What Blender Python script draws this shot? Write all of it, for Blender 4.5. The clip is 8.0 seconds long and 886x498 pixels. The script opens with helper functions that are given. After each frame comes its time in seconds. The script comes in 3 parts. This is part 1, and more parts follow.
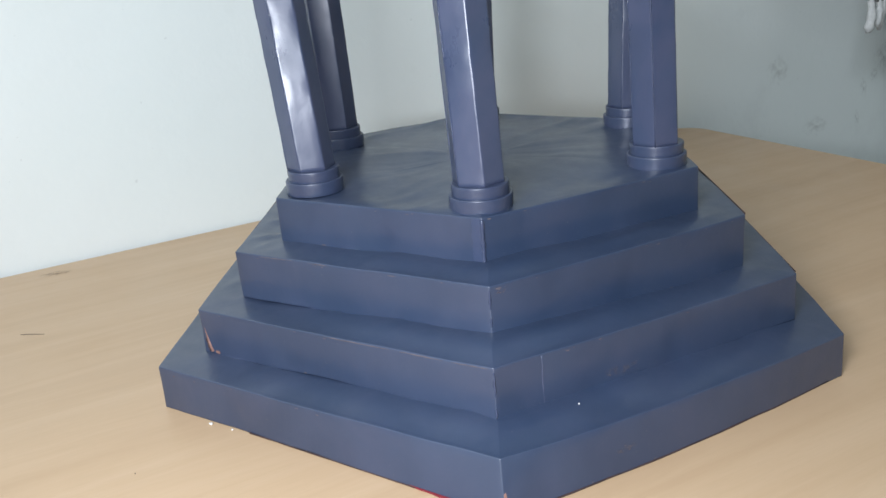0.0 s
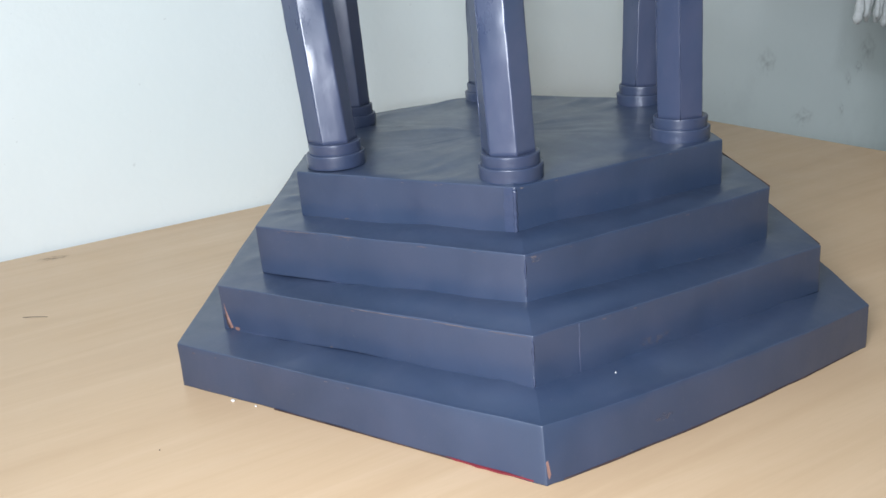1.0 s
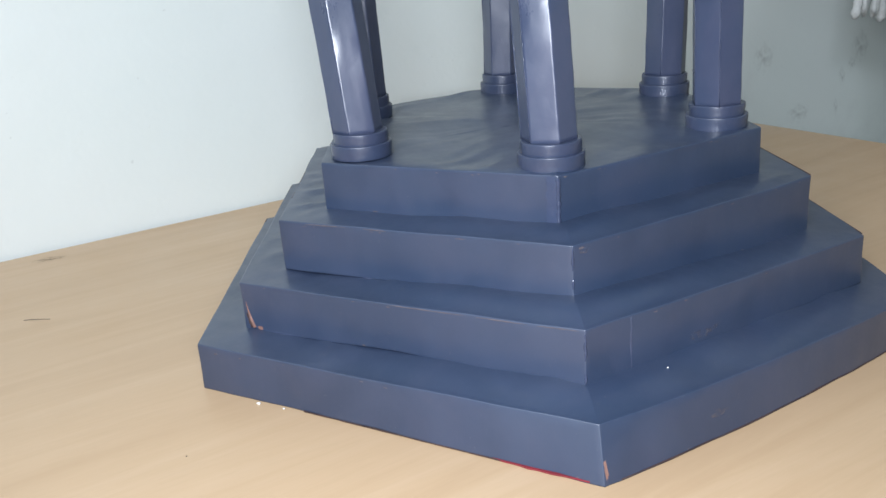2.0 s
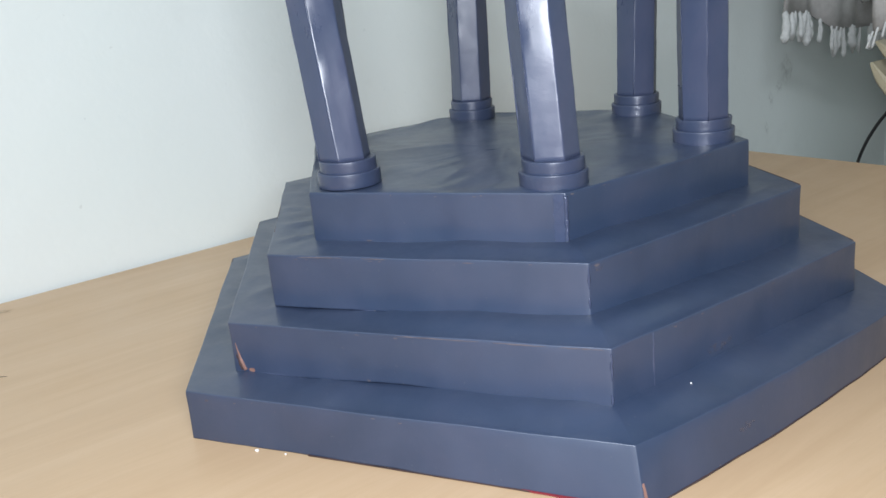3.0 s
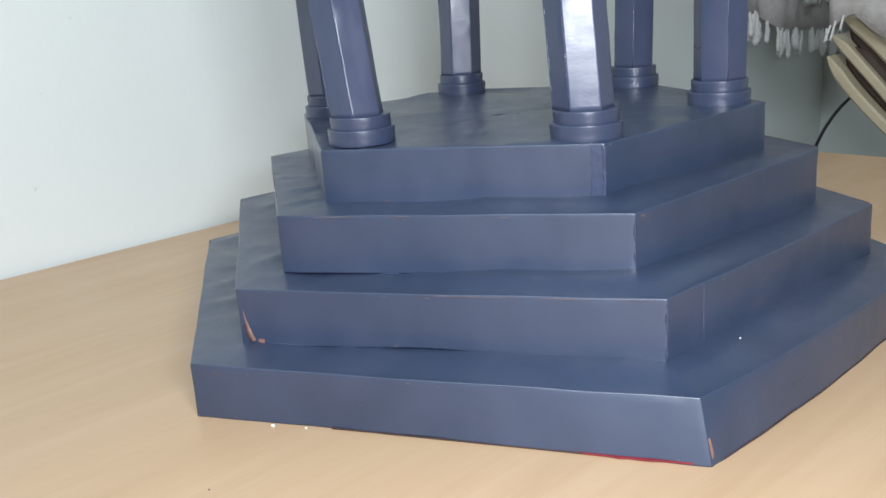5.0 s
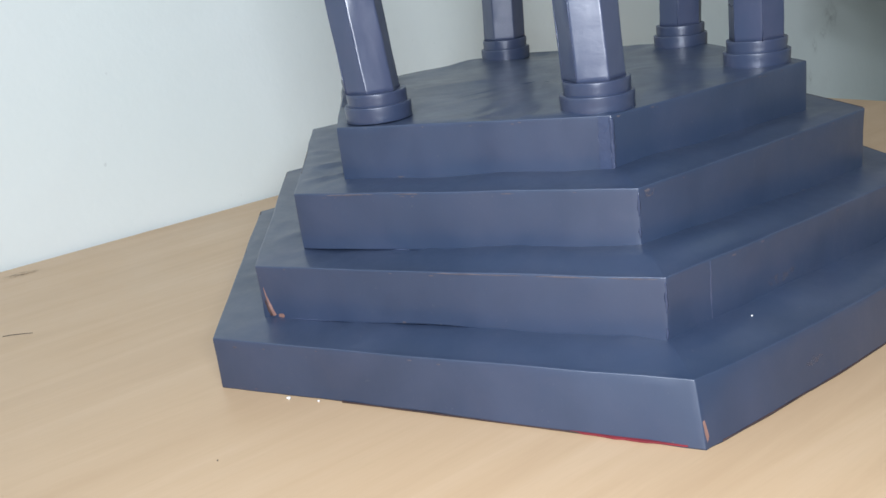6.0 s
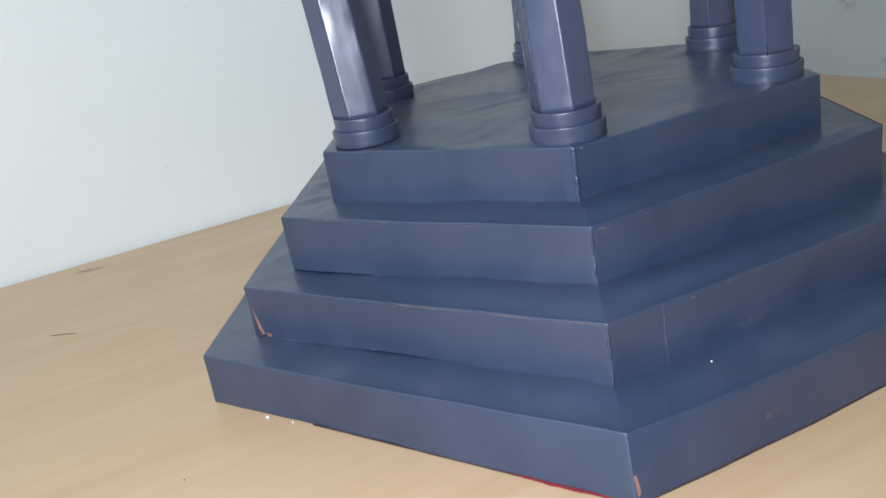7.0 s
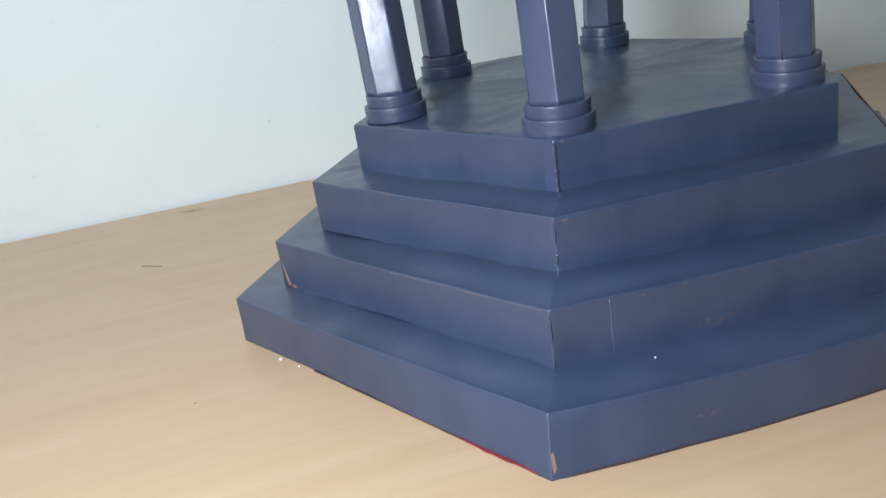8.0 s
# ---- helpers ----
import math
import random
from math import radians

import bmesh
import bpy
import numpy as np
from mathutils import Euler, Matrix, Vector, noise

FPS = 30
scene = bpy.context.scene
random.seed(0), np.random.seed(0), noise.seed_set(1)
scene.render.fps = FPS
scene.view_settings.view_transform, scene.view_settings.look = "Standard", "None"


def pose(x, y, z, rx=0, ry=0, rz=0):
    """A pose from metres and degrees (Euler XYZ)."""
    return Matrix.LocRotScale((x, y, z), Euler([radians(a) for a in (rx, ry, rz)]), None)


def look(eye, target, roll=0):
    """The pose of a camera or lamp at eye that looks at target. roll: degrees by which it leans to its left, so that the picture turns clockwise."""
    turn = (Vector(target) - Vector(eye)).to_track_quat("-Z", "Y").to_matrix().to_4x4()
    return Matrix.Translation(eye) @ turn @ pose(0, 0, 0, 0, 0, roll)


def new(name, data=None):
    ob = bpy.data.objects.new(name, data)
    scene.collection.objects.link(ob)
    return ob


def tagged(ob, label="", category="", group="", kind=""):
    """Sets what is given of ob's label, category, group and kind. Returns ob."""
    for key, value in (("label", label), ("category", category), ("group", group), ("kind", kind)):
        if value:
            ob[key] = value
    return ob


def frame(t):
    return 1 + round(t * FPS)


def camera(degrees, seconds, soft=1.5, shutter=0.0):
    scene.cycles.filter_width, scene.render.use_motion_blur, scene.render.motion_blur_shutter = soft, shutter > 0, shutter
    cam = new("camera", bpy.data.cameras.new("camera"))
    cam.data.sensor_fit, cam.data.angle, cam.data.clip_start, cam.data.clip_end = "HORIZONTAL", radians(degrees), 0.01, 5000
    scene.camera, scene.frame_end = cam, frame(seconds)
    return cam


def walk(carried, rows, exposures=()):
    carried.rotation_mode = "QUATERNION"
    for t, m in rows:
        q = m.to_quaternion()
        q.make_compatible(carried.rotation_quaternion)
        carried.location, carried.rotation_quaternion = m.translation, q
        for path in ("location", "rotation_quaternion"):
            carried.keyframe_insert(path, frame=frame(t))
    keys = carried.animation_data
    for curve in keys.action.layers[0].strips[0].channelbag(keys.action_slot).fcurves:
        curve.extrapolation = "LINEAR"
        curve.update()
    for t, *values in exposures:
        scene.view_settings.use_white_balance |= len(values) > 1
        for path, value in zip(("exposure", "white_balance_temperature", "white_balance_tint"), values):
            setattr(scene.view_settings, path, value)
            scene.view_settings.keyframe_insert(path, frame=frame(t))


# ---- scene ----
cam = camera(54.4, 8.0, soft=1.5)
PATH = [
    (0, (0.508, -0.296, 1.011), (-1.17, 0.56, 0.338), -4.9),
    (0.5, (0.498, -0.311, 1.0), (-1.169, 0.593, 0.363), -4.7),
    (1, (0.491, -0.327, 0.995), (-1.152, 0.593, 0.323), -4.3),
    (1.2, (0.483, -0.329, 0.993), (-1.153, 0.615, 0.336), -4.3),
    (1.5, (0.475, -0.337, 0.984), (-1.159, 0.622, 0.344), -3.9),
    (1.7, (0.468, -0.342, 0.986), (-1.16, 0.616, 0.329), -4.0),
    (2.8, (0.428, -0.369, 0.977), (-1.12, 0.733, 0.352), -5.2),
    (3, (0.42, -0.376, 0.975), (-1.108, 0.77, 0.382), -5.2),
    (3.5, (0.404, -0.385, 0.968), (-1.094, 0.802, 0.379), -4.9),
    (4, (0.377, -0.398, 0.957), (-1.05, 0.881, 0.384), -4.5),
    (4.5, (0.363, -0.408, 0.944), (-1.025, 0.922, 0.394), -4.1),
    (4.7, (0.364, -0.412, 0.94), (-1.027, 0.917, 0.391), -3.9),
    (5.8, (0.395, -0.378, 0.946), (-1.143, 0.736, 0.318), -6.8),
    (6, (0.401, -0.368, 0.947), (-1.161, 0.705, 0.309), -7.2),
    (6.5, (0.417, -0.336, 0.957), (-1.203, 0.622, 0.281), -8.4),
    (7, (0.438, -0.289, 0.966), (-1.276, 0.489, 0.291), -9.9),
    (7.5, (0.462, -0.255, 0.972), (-1.305, 0.403, 0.305), -9.5),
    (8, (0.496, -0.217, 0.971), (-1.333, 0.184, 0.268), -8.6),
]
EXPOSURES = ((0.0, -0.02, 6400, 10), (1.0, 0.05, 6300, 10), (3.0, 0.0, 6480, 10), (4.5, 0.0, 6600, 10), (6.0, -0.10, 6330, 10), (7.5, -0.20, 6400, 10), (8.0, -0.14, 6220, 10))
walk(cam, [(t, look(eye, target, roll)) for t, eye, target, roll in PATH], EXPOSURES)
from mathutils.bvhtree import BVHTree

# ---- light ----
world = bpy.data.worlds.new("world")
scene.world = world
world.use_nodes = True
world.node_tree.nodes["Background"].inputs[0].default_value = (0.8, 0.9, 1.0, 1)
world.node_tree.nodes["Background"].inputs[1].default_value = 0.02


def area_lamp(name, eye, target, sx, sy, watts, colour):
    data = bpy.data.lights.new(name, "AREA")
    data.shape, data.size, data.size_y = "RECTANGLE", sx, sy
    data.energy, data.color = watts, colour
    ob = new(name, data)
    ob.matrix_world = look(eye, target)
    return ob


# assumed room light, its source unseen, high behind the walk, and the phone's torch amid the walk
area_lamp("unseen_room_light", (1.1, -1.5, 2.2), (-0.2, 0.3, 0.8), 1.2, 0.12, 42, (0.81, 0.90, 1.0))
area_lamp("phone_torch", (0.46, -0.375, 0.99), (-0.2, 0.02, 0.85), 0.16, 0.05, 3.4, (0.87, 0.92, 1.0))


# ---- materials ----
class Nodes:
    """A small wrapper round a material's node tree."""

    def __init__(self, name):
        self.mat = bpy.data.materials.new(name)
        self.mat.use_nodes = True
        self.tree = self.mat.node_tree
        self.bsdf = self.tree.nodes["Principled BSDF"]
        self.coord = self.tree.nodes.new("ShaderNodeTexCoord").outputs["Object"]

    def link(self, a, b):
        self.tree.links.new(a, b)

    def noise(self, scale, detail=4.0, rough=0.55, stretch=(1, 1, 1), distort=0.0):
        m = self.tree.nodes.new("ShaderNodeMapping")
        m.inputs["Scale"].default_value = stretch
        self.link(self.coord, m.inputs["Vector"])
        n = self.tree.nodes.new("ShaderNodeTexNoise")
        n.inputs["Scale"].default_value = scale
        n.inputs["Detail"].default_value = detail
        n.inputs["Roughness"].default_value = rough
        n.inputs["Distortion"].default_value = distort
        self.link(m.outputs[0], n.inputs["Vector"])
        return n.outputs["Fac"]

    def ramp(self, fac, stops):
        r = self.tree.nodes.new("ShaderNodeValToRGB")
        e = r.color_ramp.elements
        while len(e) < len(stops):
            e.new(0.5)
        for el, (p, c) in zip(e, stops):
            el.position = p
            el.color = (*c, 1) if len(c) == 3 else c
        self.link(fac, r.inputs[0])
        return r.outputs[0]

    def grey(self, fac, lo, hi, a=0.0, b=1.0):
        m = self.tree.nodes.new("ShaderNodeMapRange")
        for k, v in zip((1, 2, 3, 4), (lo, hi, a, b)):
            m.inputs[k].default_value = v
        self.link(fac, m.inputs[0])
        return m.outputs[0]

    def mix(self, fac, a, b, mode="MIX"):
        m = self.tree.nodes.new("ShaderNodeMix")
        m.data_type, m.blend_type = "RGBA", mode
        for sock, v in ((m.inputs[0], fac), (m.inputs[6], a), (m.inputs[7], b)):
            if isinstance(v, (int, float)):
                sock.default_value = v
            elif isinstance(v, tuple):
                sock.default_value = (*v, 1)
            else:
                self.link(v, sock)
        return m.outputs[2]

    def bump(self, fac, strength, distance, before=None):
        b = self.tree.nodes.new("ShaderNodeBump")
        b.inputs["Strength"].default_value = strength
        b.inputs["Distance"].default_value = distance
        self.link(fac, b.inputs["Height"])
        if before is not None:
            self.link(before, b.inputs["Normal"])
        return b.outputs[0]

    def done(self, colour=None, rough=None, normal=None, **values):
        for key, v in (("Base Color", colour), ("Roughness", rough), ("Normal", normal)):
            if v is None:
                continue
            if isinstance(v, (int, float)):
                self.bsdf.inputs[key].default_value = v
            elif isinstance(v, tuple):
                self.bsdf.inputs[key].default_value = (*v, 1)
            else:
                self.link(v, self.bsdf.inputs[key])
        for key, v in values.items():
            self.bsdf.inputs[{"ior": "IOR", "metallic": "Metallic", "coat": "Coat Weight", "coat_rough": "Coat Roughness", "coat_ior": "Coat IOR"}[key]].default_value = v
        return self.mat


def painted_paper(name, dark, light, rough_lo, rough_hi, crease, brush, coat, lay=(1, 1, 0.3)):
    """Slate-blue paint brushed over paper and card: streaks, thin patches, fine creases, rubbed edges."""
    n = Nodes(name)
    big = n.noise(9, 5, 0.6)
    streak = n.noise(60, 4, 0.6, (1, 1, 0.25))
    colour = n.mix(n.grey(big, 0.3, 0.7), dark, light)
    cloud = n.noise(17, 6, 0.65, (1, 1, 1), 0.6)
    colour = n.mix(n.grey(cloud, 0.42, 0.72, 0, 0.7), colour, (light[0] * 1.45, light[1] * 1.12, light[2] * 1.05))
    colour = n.mix(n.grey(n.noise(23, 5, 0.6), 0.5, 0.75, 0, 0.5), colour, (dark[0] * 0.7, dark[1] * 0.85, dark[2] * 0.9))
    dust = n.grey(n.noise(320, 3, 0.75), 0.66, 0.78, 0, 0.35)
    colour = n.mix(dust, colour, (0.13, 0.13, 0.15))
    colour = n.mix(n.grey(streak, 0.35, 0.75, 0, 0.16), colour, tuple(c * 1.25 for c in light))
    geo = n.tree.nodes.new("ShaderNodeNewGeometry")
    edge = n.grey(geo.outputs["Pointiness"], 0.54, 0.62)
    chips = n.grey(n.noise(140, 3, 0.7), 0.56, 0.66)
    both = n.tree.nodes.new("ShaderNodeMath")
    both.operation = "MULTIPLY"
    n.link(edge, both.inputs[0])
    n.link(chips, both.inputs[1])
    colour = n.mix(n.grey(both.outputs[0], 0, 1, 0, 0.6), colour, (0.17, 0.13, 0.14))
    rough = n.grey(n.noise(34, 6, 0.7, (1, 1, 0.45)), 0.32, 0.68, rough_lo, rough_hi)
    normal = n.bump(n.noise(28, 4, 0.5, distort=0.8), crease, 0.004)
    normal = n.bump(n.noise(500, 3, 0.6, lay), brush, 0.0006, normal)
    return n.done(colour, rough, normal, ior=1.6, coat=coat, coat_rough=0.26, coat_ior=1.5)


PAINT = painted_paper("slate_blue_painted_card", (0.0133, 0.0265, 0.061), (0.0235, 0.041, 0.085), 0.46, 0.62, 0.06, 0.06, 0.7)
GLOSS = painted_paper("glossy_slate_blue_paint", (0.031, 0.043, 0.083), (0.052, 0.068, 0.120), 0.26, 0.42, 0.05, 0.06, 0.0, (0.7, 0.7, 1.3))
RIM = painted_paper("satin_slate_blue_paint", (0.024, 0.035, 0.070), (0.041, 0.055, 0.100), 0.27, 0.42, 0.10, 0.07, 0.0, (0.7, 0.7, 1.3))


def wall_paint(name, base, green):
    n = Nodes(name)
    colour = n.mix(n.grey(n.noise(1.6, 5, 0.6), 0.35, 0.7), base, green)
    colour = n.mix(n.grey(n.noise(7, 6, 0.7), 0.58, 0.85, 0, 0.35), colour, tuple(c * 0.72 for c in base))
    specks = n.grey(n.noise(150, 2, 0.4), 0.76, 0.82, 0, 0.18)
    colour = n.mix(specks, colour, (0.25, 0.25, 0.23))
    normal = n.bump(n.noise(9, 5, 0.6), 0.2, 0.01)
    normal = n.bump(n.noise(160, 4, 0.6), 0.15, 0.001, normal)
    return n.done(colour, 0.62, normal)


WALL = wall_paint("pale_mint_wall_paint", (0.76, 0.79, 0.765), (0.72, 0.775, 0.74))


def laminate():
    n = Nodes("beige_wood_grain_laminate")
    grain = n.noise(5, 6, 0.6, (9, 0.7, 1), 0.6)
    fine = n.noise(95, 3, 0.6, (8, 0.55, 1))
    colour = n.ramp(grain, ((0.25, (0.475, 0.318, 0.188)), (0.5, (0.52, 0.357, 0.216)), (0.75, (0.56, 0.395, 0.250))))
    colour = n.mix(n.grey(fine, 0.45, 0.75, 0, 0.2), colour, (0.44, 0.31, 0.185))
    colour = n.mix(n.grey(n.noise(6, 5, 0.65), 0.6, 0.85, 0, 0.3), colour, (0.36, 0.27, 0.18))
    rough = n.grey(n.noise(14, 5, 0.6), 0.3, 0.7, 0.34, 0.5)
    return n.done(colour, rough, n.bump(fine, 0.05, 0.0005))


LAMINATE = laminate()


def plain(name, a, b, rough, scale=30, bump=0.2, metal=0.0):
    n = Nodes(name)
    f = n.noise(scale, 5, 0.6)
    return n.done(n.mix(n.grey(f, 0.3, 0.7), a, b), rough, n.bump(n.noise(scale * 6, 3), bump, 0.001), metallic=metal)


STRIP = plain("lumpy_gloss_slate_blue_paint", (0.030, 0.042, 0.082), (0.045, 0.060, 0.110), 0.34, 30, 0.6)
BEAD = plain("glossy_paint_bead", (0.034, 0.045, 0.085), (0.055, 0.068, 0.118), 0.17, 200, 0.3)
EDGE = plain("brown_edge_band", (0.20, 0.13, 0.08), (0.26, 0.17, 0.10), 0.5)
# floor, closing walls and ceiling are out of view, darkened to cut bounced light
FLOOR = plain("grey_floor_tile", (0.11, 0.105, 0.10), (0.15, 0.14, 0.13), 0.45, 6)
DULL = plain("dull_brown_grey_bounce_damping_wall", (0.20, 0.19, 0.175), (0.26, 0.25, 0.23), 0.7, 3)
CEILING = plain("white_ceiling_paint", (0.45, 0.45, 0.43), (0.52, 0.52, 0.50), 0.7, 4)
CARD = plain("bare_brown_card", (0.17, 0.085, 0.066), (0.28, 0.155, 0.125), 0.8, 160)
RUBBED = plain("rubbed_mauve_grey_paper", (0.060, 0.055, 0.074), (0.115, 0.098, 0.11), 0.8, 160)


def scrape_material():
    """Paint scraped thin in specks, pale paper showing through."""
    n = Nodes("scraped_mauve_paper")
    n.link(n.grey(n.noise(420, 4, 0.6), 0.44, 0.70, 0, 0.42), n.bsdf.inputs["Alpha"])
    return n.done((0.15, 0.125, 0.135), 0.7)


SCRAPE = scrape_material()
RED = plain("red_paper", (0.24, 0.02, 0.03), (0.15, 0.014, 0.022), 0.6, 60)
GAP = plain("dark_red_brown_edge_and_shade", (0.022, 0.012, 0.012), (0.06, 0.03, 0.026), 0.8, 90)
CRUMB = plain("white_crumb", (0.7, 0.68, 0.64), (0.8, 0.78, 0.75), 0.7, 200)
DIRT = plain("dark_grime", (0.10, 0.08, 0.06), (0.16, 0.12, 0.08), 0.8, 200)
CLOTH = plain("off_white_woven_cloth", (0.36, 0.34, 0.32), (0.46, 0.44, 0.42), 0.9, 70, 0.8)
TASSEL = plain("white_cotton_thread", (0.52, 0.52, 0.50), (0.64, 0.64, 0.62), 0.9, 200, 0.6)
CREAM = plain("cream_plastic", (0.38, 0.33, 0.22), (0.44, 0.385, 0.27), 0.42, 14, 0.1)
BROWN = plain("dark_brown_gap_shade", (0.028, 0.017, 0.011), (0.05, 0.03, 0.02), 0.6, 20)
CABLE = plain("black_rubber", (0.012, 0.012, 0.013), (0.02, 0.02, 0.02), 0.45)


# ---- mesh helpers ----
def part(name, bm, material, parent=None, label="", smooth=True):
    """Links a bmesh as one mesh object under a thing or a part."""
    me = bpy.data.meshes.new(name)
    bmesh.ops.recalc_face_normals(bm, faces=bm.faces)
    bm.to_mesh(me)
    bm.free()
    me.materials.append(material)
    if smooth:
        for p in me.polygons:
            p.use_smooth = True
    ob = new(name, me)
    ob.parent = parent
    return tagged(ob, label)


def box(x0, y0, z0, x1, y1, z1, bevel=0.0):
    bm = bmesh.new()
    bmesh.ops.create_cube(bm, size=1)
    for v in bm.verts:
        v.co = Vector((x0 + (x1 - x0) * (v.co.x + 0.5), y0 + (y1 - y0) * (v.co.y + 0.5), z0 + (z1 - z0) * (v.co.z + 0.5)))
    if bevel:
        bmesh.ops.bevel(bm, geom=bm.edges[:], offset=bevel, segments=2, affect="EDGES", profile=0.5)
    return bm


def rings(loops, cap_first=True, cap_last=True):
    """A closed skin through loops of equally many points."""
    bm = bmesh.new()
    rows = [[bm.verts.new(p) for p in loop] for loop in loops]
    n = len(rows[0])
    for a, b in zip(rows, rows[1:]):
        for i in range(n):
            bm.faces.new((a[i], a[(i + 1) % n], b[(i + 1) % n], b[i]))
    if cap_first:
        bm.faces.new(rows[0])
    if cap_last:
        bm.faces.new(rows[-1])
    return bm


def tube(points, radius, sides=8):
    """A round cord along a line of points; radius may be a function of 0..1."""
    pts = [Vector(p) for p in points]
    loops = []
    for i, p in enumerate(pts):
        d = (pts[min(i + 1, len(pts) - 1)] - pts[max(i - 1, 0)]).normalized()
        a = d.orthogonal().normalized() if i == 0 else (a - d * a.dot(d)).normalized()
        b = d.cross(a)
        r = radius(i / (len(pts) - 1)) if callable(radius) else radius
        loops.append([p + r * (math.cos(k * math.tau / sides) * a + math.sin(k * math.tau / sides) * b) for k in range(sides)])
    return rings(loops)


def patch(centre, u, v, w, h, seed, sides=14, lift=0.0004):
    """A thin ragged flake lying on a surface spanned by u and v."""
    rnd = random.Random(seed)
    c, u, v = Vector(centre), Vector(u).normalized(), Vector(v).normalized()
    nrm = u.cross(v)
    low, high = [], []
    for k in range(sides):
        a = k * math.tau / sides
        r = rnd.uniform(0.62, 1.0)
        p = c + u * (w / 2 * r * math.cos(a)) + v * (h / 2 * r * math.sin(a))
        low.append(p - nrm * 0.0006)
        high.append(p + nrm * lift)
    return rings([low, high])


# ---- the room ----
TOP = 0.75
WX, WY = -0.356, 1.285


def wall(name, x0, y0, x1, y1, label, paint=None):
    bm = box(x0, y0, 0.0, x1, y1, 2.7)
    return tagged(part(name, bm, paint or WALL, None, "", False), label, "wall", "", "structure")


wall("wall_west", WX - 0.12, -2.6, WX, WY + 0.12, "pale mint painted plaster wall with grey scuffs beside the desk")
north = wall("wall_north", WX, WY, 2.7, WY + 0.12, "pale mint painted plaster wall in shade behind the stacked chairs")
wall("wall_east", 2.7, -2.6, 2.82, WY + 0.12, "plain unseen wall closing the room, dull brown-grey to cut bounced light", DULL)
wall("wall_south", WX, -2.72, 2.7, -2.6, "plain unseen wall closing the room, dull brown-grey to cut bounced light", DULL)
tagged(part("floor", box(WX - 0.12, -2.72, -0.1, 2.82, WY + 0.12, 0.0), FLOOR, None, "", False), "plain dark grey floor under the desk", "floor", "", "structure")
tagged(part("ceiling", box(WX - 0.12, -2.72, 2.7, 2.82, WY + 0.12, 2.8), CEILING, None, "", False), "plain white painted ceiling", "ceiling", "", "structure")


# ---- the desk ----
def desk():
    base = tagged(new("desk"), "beige wood-grain laminate desk pushed against the wall", "desk")
    x0, x1, y0, y1, r = WX + 0.004, 0.42, -1.05, 0.528, 0.035
    outline = []
    for cx, cy, a0 in ((x1 - r, y1 - r, 0), (x0 + r, y1 - r, 90), (x0 + r, y0 + r, 180), (x1 - r, y0 + r, 270)):
        for k in range(9):
            a = radians(a0 + k * 90 / 8)
            outline.append((cx + r * math.cos(a), cy + r * math.sin(a)))
    ins = lambda d: [(x + (-d if x > 0 else d), y + (-d if y > -0.3 else d)) for x, y in outline]
    loops = [[(x, y, TOP - 0.025) for x, y in outline], [(x, y, TOP - 0.0015) for x, y in outline], [(x, y, TOP) for x, y in ins(0.0015)]]
    top = part("tabletop", rings(loops), LAMINATE, base, "", False)
    band = [[(x, y, z) for x, y in ins(d)] for z, d in ((TOP - 0.0245, -0.001), (TOP - 0.0025, -0.001))]
    part("edge_band", rings(band, False, False), EDGE, top, "brown edging band")
    part("side_panel", box(x0 + 0.03, y1 - 0.09, 0.0, x1 - 0.04, y1 - 0.07, TOP - 0.025, 0.001), LAMINATE, base)
    part("side_panel", box(x0 + 0.03, y0 + 0.07, 0.0, x1 - 0.04, y0 + 0.09, TOP - 0.025, 0.001), LAMINATE, base)
    part("back_panel", box(x0 + 0.05, y0 + 0.09, 0.25, x0 + 0.068, y1 - 0.09, TOP - 0.025, 0.001), LAMINATE, base)
    return base


desk()


# ---- the pavilion model ----
TIERS = [  # radius, z of foot, z of top, turn
    (0.2380, 0.0, 0.0290, 28.9),
    (0.2085, 0.0285, 0.0592, 29.0),
    (0.1785, 0.0588, 0.0900, 29.3),
    (0.1460, 0.0896, 0.1192, 29.2),
]
# how far each hand-cut corner strays from the true hexagon, in millimetres
STRAY = [
    ((4.0, -3.7, -1.5), (4, -1, 0), (4, -1, 0), (4.9, -1.8, 1.0), (1.2, -0.6, -1.0), (-0.6, 3.2, -1.8)),
    ((1.2, 2.0, -0.6), (0, 0, 0), (2, 0, 0), (4.1, 0.0, 1.6), (-0.5, 0.0, -1.4), (0.1, 1.5, 1.4)),
    ((1.6, 0.1, 2.5), (0, 0, 0), (0, 0, 0), (1.6, 1.3, 1.6), (-1.3, -1.2, -0.8), (-1.9, 1.6, 1.5)),
    ((1.5, 4.7, 0.0), (-2, 0, 0), (-2, 0, 0), (-2.3, 0.9, 1.0), (0.5, -3.6, -1.0), (-0.3, -1.2, 0.0)),
]
# the near corner of the lowest step spreads out at its foot; the treads swell towards the next step there
FLARE = Vector((0.0080, -0.0040, 0))
SWELL = (0.0046, 0.0042, 0.0030, 0.0)


def soft_step(f):
    f = max(0.0, min(1.0, f))
    return f * f * (3 - 2 * f)


def corner_of(t, k):
    """Corner k of tier t at its top, with z as the stray from the level top."""
    r, z0, z1, turn = TIERS[t]
    a = radians(turn + 60 * (k % 6))
    return Vector((r * math.cos(a), r * math.sin(a), 0)) + Vector(STRAY[t][k % 6]) / 1000


